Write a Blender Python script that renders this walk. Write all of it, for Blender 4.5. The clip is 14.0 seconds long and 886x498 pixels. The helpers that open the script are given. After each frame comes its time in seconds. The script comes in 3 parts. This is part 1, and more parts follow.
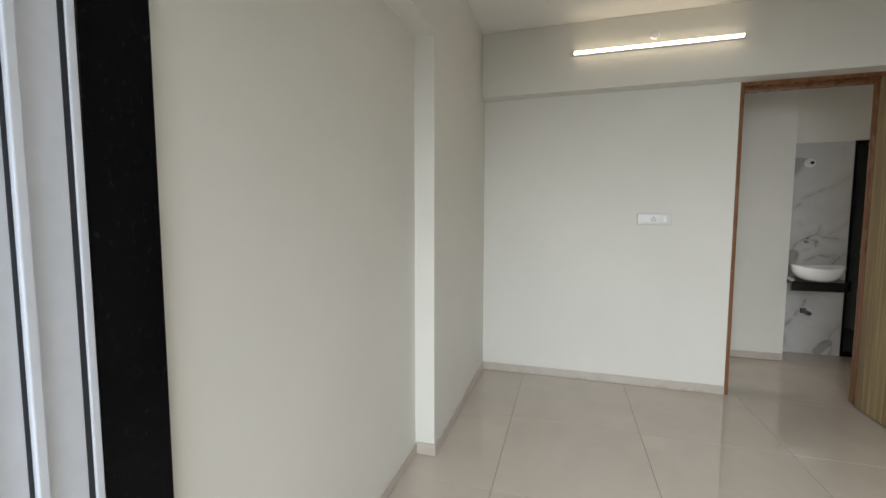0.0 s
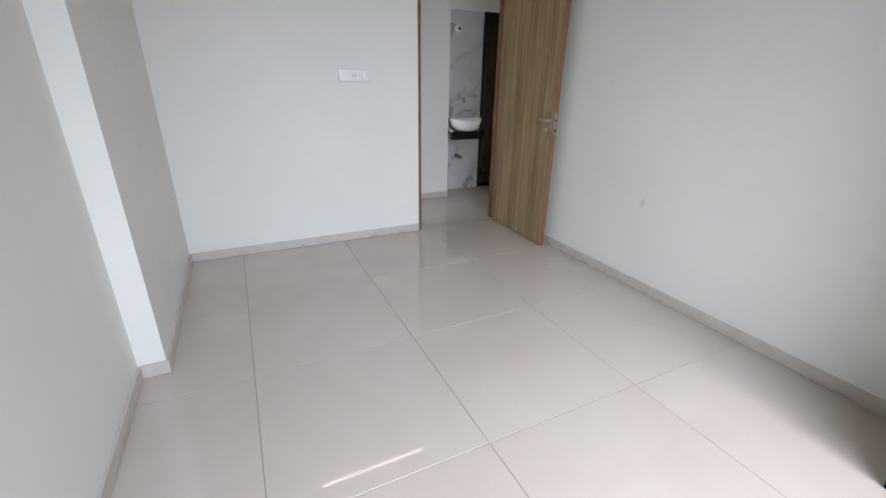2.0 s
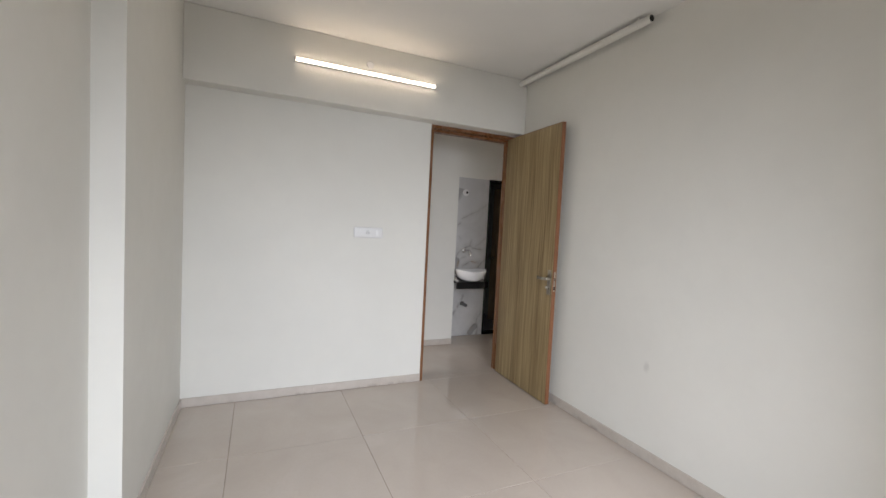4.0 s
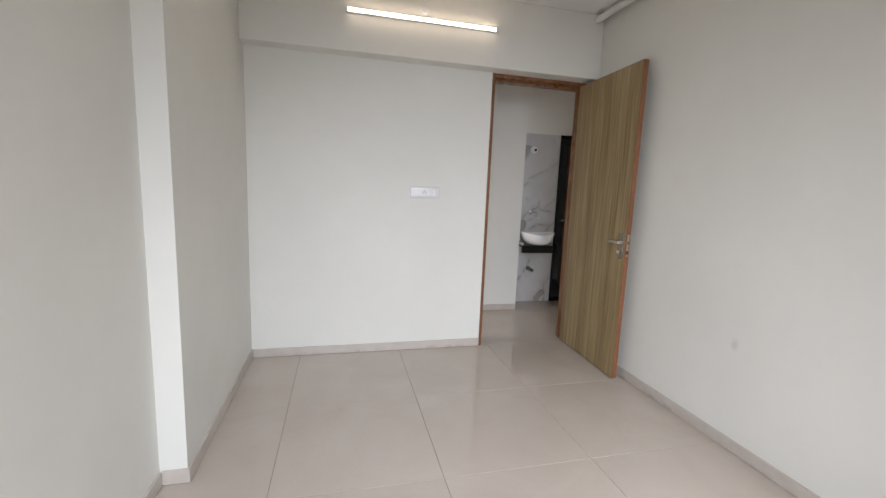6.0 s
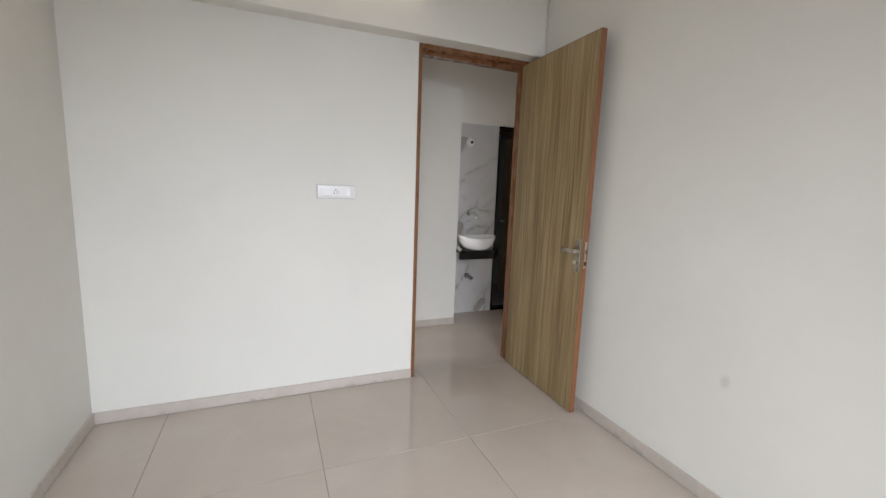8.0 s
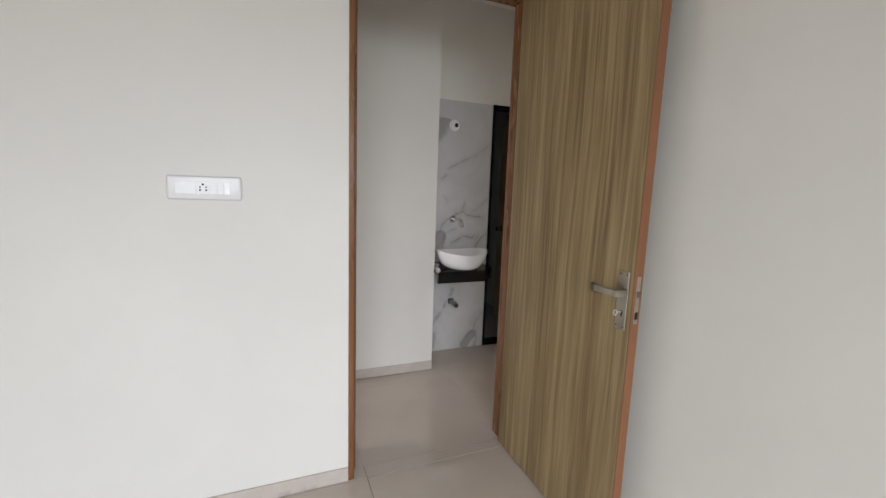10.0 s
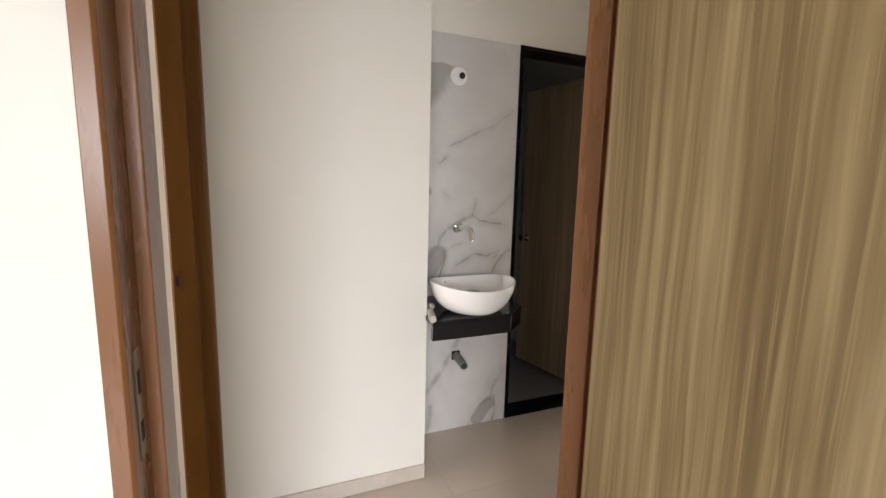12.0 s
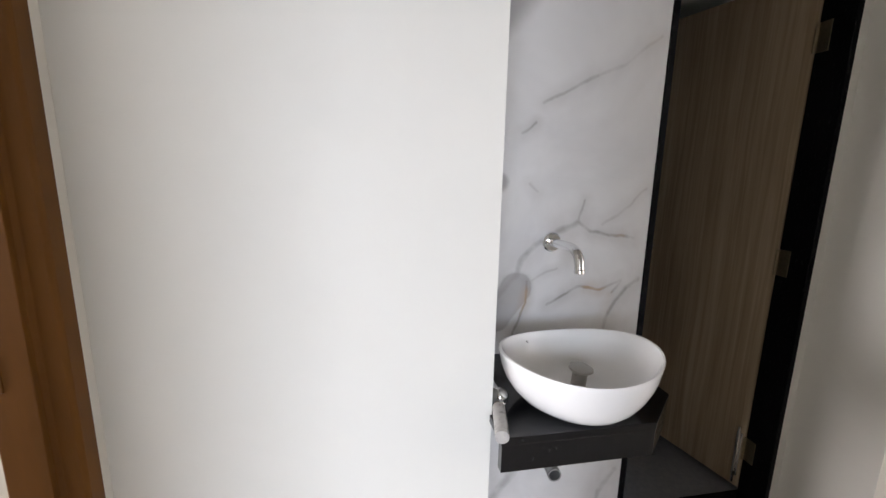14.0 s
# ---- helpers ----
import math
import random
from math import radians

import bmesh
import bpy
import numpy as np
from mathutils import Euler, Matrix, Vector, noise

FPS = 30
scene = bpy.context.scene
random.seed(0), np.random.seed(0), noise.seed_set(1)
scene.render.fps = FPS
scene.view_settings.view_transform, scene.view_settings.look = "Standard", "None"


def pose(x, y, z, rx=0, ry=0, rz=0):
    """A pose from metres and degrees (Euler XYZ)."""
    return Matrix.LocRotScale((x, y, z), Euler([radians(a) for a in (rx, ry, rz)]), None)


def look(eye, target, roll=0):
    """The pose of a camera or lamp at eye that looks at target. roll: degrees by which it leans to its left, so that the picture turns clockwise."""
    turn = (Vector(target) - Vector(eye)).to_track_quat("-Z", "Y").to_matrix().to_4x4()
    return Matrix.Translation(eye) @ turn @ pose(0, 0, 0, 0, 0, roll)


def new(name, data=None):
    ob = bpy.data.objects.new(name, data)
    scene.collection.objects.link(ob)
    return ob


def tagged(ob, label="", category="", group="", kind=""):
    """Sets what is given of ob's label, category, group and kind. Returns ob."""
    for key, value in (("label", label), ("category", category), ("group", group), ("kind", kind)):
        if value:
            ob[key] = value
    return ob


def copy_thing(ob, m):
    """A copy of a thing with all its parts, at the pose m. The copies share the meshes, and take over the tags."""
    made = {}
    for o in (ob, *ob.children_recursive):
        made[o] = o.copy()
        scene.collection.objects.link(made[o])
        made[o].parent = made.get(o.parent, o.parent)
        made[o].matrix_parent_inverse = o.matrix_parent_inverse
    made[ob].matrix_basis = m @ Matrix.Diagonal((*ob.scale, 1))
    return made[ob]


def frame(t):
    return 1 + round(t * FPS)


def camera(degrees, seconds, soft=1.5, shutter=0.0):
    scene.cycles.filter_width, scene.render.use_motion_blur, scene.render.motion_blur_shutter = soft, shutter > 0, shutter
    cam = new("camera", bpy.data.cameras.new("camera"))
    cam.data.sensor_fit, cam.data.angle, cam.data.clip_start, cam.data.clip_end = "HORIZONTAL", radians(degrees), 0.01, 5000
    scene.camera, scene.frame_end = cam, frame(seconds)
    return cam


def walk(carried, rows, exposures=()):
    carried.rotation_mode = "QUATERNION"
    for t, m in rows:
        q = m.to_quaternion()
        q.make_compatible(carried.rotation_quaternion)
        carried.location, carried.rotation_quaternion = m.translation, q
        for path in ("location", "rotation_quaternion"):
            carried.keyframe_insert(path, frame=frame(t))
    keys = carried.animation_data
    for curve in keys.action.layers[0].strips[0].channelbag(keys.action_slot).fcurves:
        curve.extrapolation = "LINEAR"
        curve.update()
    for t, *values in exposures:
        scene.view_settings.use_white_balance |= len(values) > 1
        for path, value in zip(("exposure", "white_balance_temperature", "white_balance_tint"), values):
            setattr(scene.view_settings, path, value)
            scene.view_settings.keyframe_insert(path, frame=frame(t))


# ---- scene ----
cam = camera(94.1, 14.0)
PATH = [
    (0, (0.514, 0.951, 1.354), (-0.056, 2.862, 1.199), 0.1),
    (0.5, (0.398, 1.061, 1.366), (0.556, 3.048, 1.193), -1.8),
    (1, (0.33, 1.065, 1.401), (0.985, 2.922, 1.052), -1.7),
    (1.5, (0.292, 1.07, 1.355), (1.111, 2.797, 0.766), -0.4),
    (2, (0.28, 1.092, 1.297), (1.099, 2.757, 0.55), 1.0),
    (2.5, (0.274, 1.082, 1.321), (1.127, 2.784, 0.707), 1.7),
    (3, (0.285, 1.057, 1.389), (1.169, 2.83, 1.114), 1.9),
    (3.2, (0.295, 1.048, 1.414), (1.174, 2.84, 1.293), 1.8),
    (5.3, (0.367, 1.092, 1.397), (1.034, 2.973, 1.262), 2.3),
    (5.5, (0.411, 1.11, 1.384), (1.03, 3.003, 1.196), 2.3),
    (6, (0.498, 1.156, 1.374), (0.981, 3.075, 1.086), 2.3),
    (6.5, (0.524, 1.255, 1.367), (0.998, 3.172, 1.052), 2.4),
    (7, (0.545, 1.452, 1.374), (1.135, 3.337, 1.064), 2.5),
    (7.5, (0.61, 1.599, 1.386), (1.304, 3.45, 1.082), 2.4),
    (8, (0.774, 1.779, 1.388), (1.543, 3.602, 1.096), 2.1),
    (8.2, (0.82, 1.86, 1.385), (1.602, 3.678, 1.099), 2.0),
    (10.3, (1.507, 2.885, 1.358), (2.255, 4.719, 1.079), 2.0),
    (10.5, (1.577, 2.998, 1.359), (2.307, 4.838, 1.075), 2.0),
    (11, (1.753, 3.264, 1.358), (2.419, 5.127, 1.066), 2.2),
    (11.5, (1.848, 3.541, 1.325), (2.498, 5.41, 1.037), 1.8),
    (12, (1.922, 3.876, 1.316), (2.649, 5.718, 1.039), 1.3),
    (12.3, (2.03, 4.025, 1.353), (2.74, 5.876, 1.089), 1.2),
    (12.5, (2.091, 4.112, 1.364), (2.783, 5.978, 1.167), 1.3),
    (13, (2.132, 4.341, 1.433), (2.901, 6.186, 1.396), 1.0),
    (13.3, (2.148, 4.458, 1.433), (2.935, 6.297, 1.424), 0.8),
    (13.5, (2.162, 4.533, 1.419), (2.917, 6.383, 1.32), 1.1),
    (14, (2.217, 4.674, 1.348), (2.581, 6.603, 0.968), 1.1),
]
EXPOSURES = [(0, -0.40, 6780, 12), (0.5, -0.16, 6340, 14), (1, -0.19, 6290, 16), (1.5, -0.16, 6090, 17), (2.3, -0.23, 6090, 18), (3, -0.17, 6620, 18), (5.5, -0.14, 6540, 19), (8, -0.03, 6580, 18), (10.5, 0.04, 6630, 18), (11.5, 0.42, 6850, 19), (12, 0.74, 7140, 20), (12.6, 1.15, 7290, 19), (13, 1.22, 6500, 17), (13.4, 1.12, 6400, 18), (14, 1.00, 6300, 19)]
walk(cam, [(t, look(eye, target, roll)) for t, eye, target, roll in PATH], EXPOSURES)


# ---- world and light ----
world = bpy.data.worlds.new("sky")
scene.world = world
world.use_nodes = True
wt = world.node_tree
sky = wt.nodes.new("ShaderNodeTexSky")
sky.sky_type, sky.sun_disc = "NISHITA", False
sky.sun_elevation, sky.sun_rotation = radians(48), radians(200)
sky.air_density, sky.dust_density = 1.0, 4.0
wt.nodes["Background"].inputs["Strength"].default_value = 0.10
wt.links.new(sky.outputs["Color"], wt.nodes["Background"].inputs["Color"])


def lamp(name, kind, m, energy, color, **settings):
    data = bpy.data.lights.new(name, kind)
    data.energy, data.color = energy, color
    ob = new(name, data)
    ob.matrix_world = m
    return ob


sun = lamp("sun", "SUN", look((0, -20, 22), (3, 0, 0)), 0.8, (1.0, 0.96, 0.9))
sun.data.angle = radians(12)


def area_lamp(name, eye, target, w, h, energy, color):
    ob = lamp(name, "AREA", look(eye, target), energy, color)
    ob.data.shape, ob.data.size, ob.data.size_y = "RECTANGLE", w, h
    return ob


DAY = (0.80, 0.915, 1.0)
LIVING_DAY = (0.98, 0.985, 0.97)
HALL_FILL = (1.0, 0.965, 0.91)    # warm tint of the added fill lamp
area_lamp("daylight_balcony", (1.02, -0.28, 1.66), (1.75, 3.0, -0.72), 2.7, 1.65, 79, DAY).data.spread = radians(104)
area_lamp("daylight_living", (7.3, 1.25, 1.45), (8.35, 4.3, 1.05), 1.6, 1.7, 100, LIVING_DAY).data.spread = radians(112)
# fill lamp added at the unseen far end to brighten pier and passage
area_lamp("daylight_second_room", (-1.62, 5.1, 1.4), (0.2, 5.14, 1.3), 0.7, 1.6, 18, HALL_FILL).data.spread = radians(96)


# ---- materials ----
class Mat:
    """A node material under construction."""

    def __init__(self, name):
        self.m = bpy.data.materials.new(name)
        self.m.use_nodes = True
        self.t = self.m.node_tree
        self.b = self.t.nodes["Principled BSDF"]
        self.co = self.add("ShaderNodeTexCoord").outputs["Object"]

    def add(self, kind):
        return self.t.nodes.new(kind)

    def put(self, socket, value):
        if hasattr(value, "is_linked"):
            self.t.links.new(value, socket)
        else:
            socket.default_value = value

    def set(self, **values):
        for key, value in values.items():
            self.put(self.b.inputs[key.replace("_", " ")], value)
        return self

    def scaled(self, scale, vector=None):
        n = self.add("ShaderNodeMapping")
        self.put(n.inputs["Vector"], vector or self.co)
        n.inputs["Scale"].default_value = scale
        return n.outputs["Vector"]

    def noise(self, scale, detail=3.0, rough=0.5, vector=None, distortion=0.0):
        n = self.add("ShaderNodeTexNoise")
        self.put(n.inputs["Vector"], vector or self.co)
        n.inputs["Scale"].default_value, n.inputs["Detail"].default_value = scale, detail
        n.inputs["Roughness"].default_value, n.inputs["Distortion"].default_value = rough, distortion
        return n.outputs["Fac"]

    def ramp(self, fac, *stops):
        n = self.add("ShaderNodeValToRGB")
        self.put(n.inputs["Fac"], fac)
        els = n.color_ramp.elements
        while len(els) < len(stops):
            els.new(0.5)
        for el, (at, col) in zip(els, stops):
            el.position = at
            el.color = (*col, 1) if len(col) == 3 else col
        return n.outputs["Color"]

    def mix(self, fac, a, b, blend="MIX"):
        n = self.add("ShaderNodeMix")
        n.data_type, n.blend_type = "RGBA", blend
        self.put(n.inputs["Factor"], fac)
        for socket, v in (("A", a), ("B", b)):
            sock = [i for i in n.inputs if i.name == socket and i.type == "RGBA"][0]
            self.put(sock, (*v, 1) if isinstance(v, tuple) and len(v) == 3 else v)
        return [o for o in n.outputs if o.type == "RGBA"][0]

    def math(self, op, a, b=0.0, c=0.0):
        n = self.add("ShaderNodeMath")
        n.operation = op
        for k, v in enumerate((a, b, c)):
            self.put(n.inputs[k], v)
        return n.outputs[0]

    def vec(self, op, a, b=(0, 0, 0)):
        n = self.add("ShaderNodeVectorMath")
        n.operation = op
        self.put(n.inputs[0], a)
        self.put(n.inputs[1], b)
        return n.outputs["Value"] if op in ("DOT_PRODUCT", "LENGTH", "DISTANCE") else n.outputs["Vector"]

    def fit(self, v, a, b, c=0.0, d=1.0, smooth=False):
        n = self.add("ShaderNodeMapRange")
        if smooth:
            n.interpolation_type = "SMOOTHSTEP"
        for key, val in zip(("Value", "From Min", "From Max", "To Min", "To Max"), (v, a, b, c, d)):
            self.put(n.inputs[key], val)
        return n.outputs["Result"]

    def bump(self, height, strength=0.1, distance=0.002):
        n = self.add("ShaderNodeBump")
        self.put(n.inputs["Height"], height)
        n.inputs["Strength"].default_value, n.inputs["Distance"].default_value = strength, distance
        self.put(self.b.inputs["Normal"], n.outputs["Normal"])
        return self

    def piece_random(self):
        return self.add("ShaderNodeObjectInfo").outputs["Random"]


def paint(name, col, rough=0.55, smudge=None):
    a = Mat(name)
    big = a.noise(1.3, 4, 0.55)
    mid = a.noise(9, 4, 0.6)
    c = a.mix(a.fit(big, 0.3, 0.7), tuple(v * 0.965 for v in col), tuple(min(1, v * 1.02) for v in col))
    c = a.mix(a.fit(mid, 0.45, 0.75, 0, 0.35), c, tuple(v * 0.96 for v in col))
    if smudge:
        near = a.vec("DISTANCE", a.scaled((1, 1.6, 1)), (smudge[0], smudge[1] * 1.6, smudge[2]))
        spot = a.fit(a.math("ADD", near, a.fit(a.noise(38, 3), 0, 1, -0.02, 0.02)), 0.045, 0.012, 0, 0.25, True)
        c = a.mix(spot, c, (0.33, 0.31, 0.28))
    a.set(Base_Color=c, Roughness=a.fit(mid, 0.3, 0.7, rough - 0.06, rough + 0.06))
    a.b.inputs["Specular IOR Level"].default_value = 0.35
    fine = a.math("ADD", a.noise(420, 2, 0.6), a.math("MULTIPLY", a.noise(60, 3), 0.8))
    return a.bump(fine, 0.10, 0.0015).m


WALL = paint("wall_paint", (0.765, 0.752, 0.698))
WALL_SMUDGED = paint("wall_paint_smudged", (0.765, 0.752, 0.698), smudge=(2.603, 2.871, 0.588))
CEILING = paint("ceiling_paint", (0.84, 0.83, 0.80), 0.7)


def floor_tile():
    a = Mat("vitrified_floor_tile")
    shift = a.add("ShaderNodeCombineXYZ")
    r = a.math("MULTIPLY", a.piece_random(), 37.0)
    a.put(shift.inputs[0], r)
    a.put(shift.inputs[1], a.math("MULTIPLY", r, 1.7))
    v = a.vec("ADD", a.co, shift.outputs[0])
    cloud = a.noise(2.2, 5, 0.6, v, 0.8)
    grain = a.noise(55, 4, 0.65, v)
    c = a.ramp(cloud, (0.3, (0.487, 0.418, 0.356)), (0.55, (0.514, 0.446, 0.382)), (0.75, (0.540, 0.474, 0.410)))
    c = a.mix(a.fit(grain, 0.45, 0.8, 0, 0.25), c, (0.455, 0.385, 0.322))
    c = a.mix(a.fit(a.piece_random(), 0, 1, 0, 0.10), c, (0.48, 0.42, 0.362))
    a.set(Base_Color=c, Roughness=a.fit(a.noise(4, 4, 0.6, v), 0.3, 0.7, 0.028, 0.05))
    a.b.inputs["Specular IOR Level"].default_value = 0.65
    return a.bump(a.noise(5, 2, 0.5, v), 0.008, 0.001).m


FLOOR_TILE = floor_tile()


def skirting_tile():
    a = Mat("skirting_tile")
    c = a.ramp(a.noise(14, 4, 0.6), (0.3, (0.50, 0.445, 0.39)), (0.7, (0.57, 0.515, 0.46)))
    c = a.mix(a.fit(a.piece_random(), 0, 1, 0, 0.2), c, (0.52, 0.46, 0.40))
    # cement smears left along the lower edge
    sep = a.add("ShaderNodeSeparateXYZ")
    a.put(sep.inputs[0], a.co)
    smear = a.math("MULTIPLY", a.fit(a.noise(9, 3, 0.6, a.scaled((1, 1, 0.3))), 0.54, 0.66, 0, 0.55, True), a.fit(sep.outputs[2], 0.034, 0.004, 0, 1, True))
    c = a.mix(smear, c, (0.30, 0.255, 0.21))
    return a.set(Base_Color=c, Roughness=0.28).m


SKIRTING = skirting_tile()


def plain(name, col, rough, metal=0.0, spread=0.08, scale=30, bump=0.05, spec=0.5, stretch=(1, 1, 1)):
    a = Mat(name)
    n = a.noise(scale, 4, 0.6, a.scaled(stretch))
    c = a.mix(a.fit(n, 0.3, 0.7), tuple(v * (1 - spread) for v in col), tuple(min(1, v * (1 + spread)) for v in col))
    a.set(Base_Color=c, Roughness=a.fit(n, 0.3, 0.7, rough * 0.85, rough * 1.15), Metallic=metal)
    a.b.inputs["Specular IOR Level"].default_value = spec
    if bump:
        a.bump(n, bump, 0.001)
    return a.m


GROUT = plain("floor_grout", (0.24, 0.185, 0.135), 0.8)
FRAME_PAINT = plain("brown_frame_paint", (0.200, 0.084, 0.032), 0.28, spread=0.12, scale=16, bump=0.035, spec=0.45, stretch=(1, 1, 0.15))
FRAME_PAINT_DARK = plain("dark_brown_frame_paint", (0.14, 0.057, 0.010), 0.42, spread=0.16, scale=16, bump=0.10, spec=0.18, stretch=(1, 1, 0.15))
LIPPING = plain("brown_edge_band", (0.235, 0.096, 0.042), 0.42, spread=0.12, scale=20, bump=0.06, stretch=(1, 1, 0.1))
CHROME = plain("chrome", (0.78, 0.78, 0.78), 0.08, 1.0, 0.02, 40, 0)
STEEL = plain("brushed_steel", (0.46, 0.42, 0.355), 0.40, 1.0, 0.14, 28, 0)
KEY_METAL = plain("pale_key_metal", (0.78, 0.76, 0.72), 0.35, 0.6, 0.03, 40, 0)
WASTE = plain("dull_steel_waste", (0.36, 0.345, 0.315), 0.30, 0.9, 0.04, 40, 0)
# dull dark steel; on the lever's tip it holds shade in its colour
STEEL_DARK = plain("shaded_steel_tip", (0.17, 0.155, 0.13), 0.4, 0.8, 0.1, 60, 0.03)
CERAMIC = plain("white_ceramic", (0.80, 0.795, 0.78), 0.09, spread=0.01, bump=0)
PLASTIC = plain("white_plastic", (0.80, 0.795, 0.785), 0.25, spread=0.004, bump=0)
# glossier copy of the plastic, lightened for the rocker that catches light
PLASTIC_BRIGHT = plain("lit_glossy_plastic", (0.90, 0.90, 0.89), 0.16, spread=0.01, bump=0)
PVC_GREY = plain("grey_pvc", (0.23, 0.225, 0.215), 0.45)
SLEEVE = plain("cloudy_plastic_sleeve", (0.36, 0.345, 0.325), 0.3, spread=0.15, scale=70, bump=0.3)
BLACK_HOLE = plain("dark_recess", (0.012, 0.011, 0.010), 0.8, bump=0)
ALUMINIUM = plain("white_powder_coated_aluminium", (0.70, 0.735, 0.81), 0.35, spread=0.03, bump=0.03)
GASKET = plain("dark_rubber_gasket", (0.02, 0.022, 0.03), 0.6)
BATH_TILE = plain("dark_bathroom_tile", (0.11, 0.105, 0.10), 0.25, spread=0.2, scale=5)
BATH_FLOOR = plain("grey_bathroom_floor", (0.22, 0.225, 0.24), 0.45, spread=0.15, scale=60, bump=0.15)
HINGE = plain("antique_brass_hinge", (0.25, 0.205, 0.14), 0.35, 0.9, 0.15, 90)


def granite(name, spec):
    a = Mat(name)
    speck = a.noise(95, 3, 0.72, a.scaled((1, 1, 0.45)))
    blotch = a.noise(45, 4, 0.7)
    c = a.ramp(speck, (0.0, (0.003, 0.003, 0.0035)), (0.60, (0.005, 0.005, 0.006)), (0.72, (0.022, 0.022, 0.023)), (0.84, (0.085, 0.085, 0.085)))
    c = a.mix(a.fit(blotch, 0.5, 0.8, 0, 0.4), c, (0.008, 0.008, 0.008))
    a.b.inputs["Specular IOR Level"].default_value = spec
    return a.set(Base_Color=c, Roughness=a.fit(blotch, 0.3, 0.7, 0.10, 0.2)).m


GRANITE = granite("black_granite", 0.07)
COUNTER_GRANITE = granite("polished_counter_granite", 0.55)


def laminate(name, dark, mid, light, across):
    """Wood laminate whose grain runs upright; across: how the two level axes are stretched."""
    a = Mat(name)

    # slow sideways drift, so that the grain leans and bends as sawn timber does
    drift = a.add("ShaderNodeTexNoise")
    a.put(drift.inputs["Vector"], a.scaled((2.2, 2.2, 0.9)))
    drift.inputs["Scale"].default_value, drift.inputs["Detail"].default_value = 1.0, 2.0
    sway = a.vec("MULTIPLY", a.vec("SUBTRACT", drift.outputs["Color"], (0.5, 0.5, 0.5)), (0.0, 0.042, 0.0))
    grain = a.vec("ADD", a.co, sway)

    def streak(level, upright, detail, rough, bend):
        return a.noise(1.0, detail, rough, a.scaled((across[0] * level, across[1] * level, upright), grain), bend)

    wide = streak(11, 0.3, 2, 0.5, 0.5)
    line = streak(46, 1.3, 3, 0.55, 0.5)
    thread = streak(135, 2.6, 2, 0.6, 0.5)
    hair = streak(300, 9.0, 2, 0.6, 0.2)
    s = a.math("ADD", a.math("MULTIPLY", wide, 0.42), a.math("MULTIPLY", line, 0.58))
    c = a.ramp(s, (0.34, dark), (0.49, mid), (0.65, light))
    c = a.mix(a.fit(thread, 0.53, 0.68, 0, 0.38, True), c, tuple(min(1, v * 1.08) for v in light))
    c = a.mix(a.fit(thread, 0.46, 0.30, 0, 0.20, True), c, tuple(v * 0.92 for v in dark))
    c = a.mix(a.fit(hair, 0.55, 0.8, 0, 0.12), c, tuple(v * 0.6 for v in dark))
    a.set(Base_Color=c, Roughness=a.fit(line, 0.3, 0.7, 0.36, 0.48))
    return a.bump(a.math("ADD", line, hair), 0.06, 0.0005).m


WOOD = laminate("oak_laminate", (0.184, 0.121, 0.054), (0.302, 0.214, 0.103), (0.450, 0.344, 0.186), (1, 1))
WOOD_DARK = laminate("walnut_laminate", (0.24, 0.174, 0.106), (0.335, 0.252, 0.162), (0.43, 0.335, 0.227), (1, 1))
WOOD_ENTRANCE = laminate("brown_oak_laminate", (0.145, 0.100, 0.047), (0.205, 0.147, 0.075), (0.27, 0.199, 0.110), (1, 1))


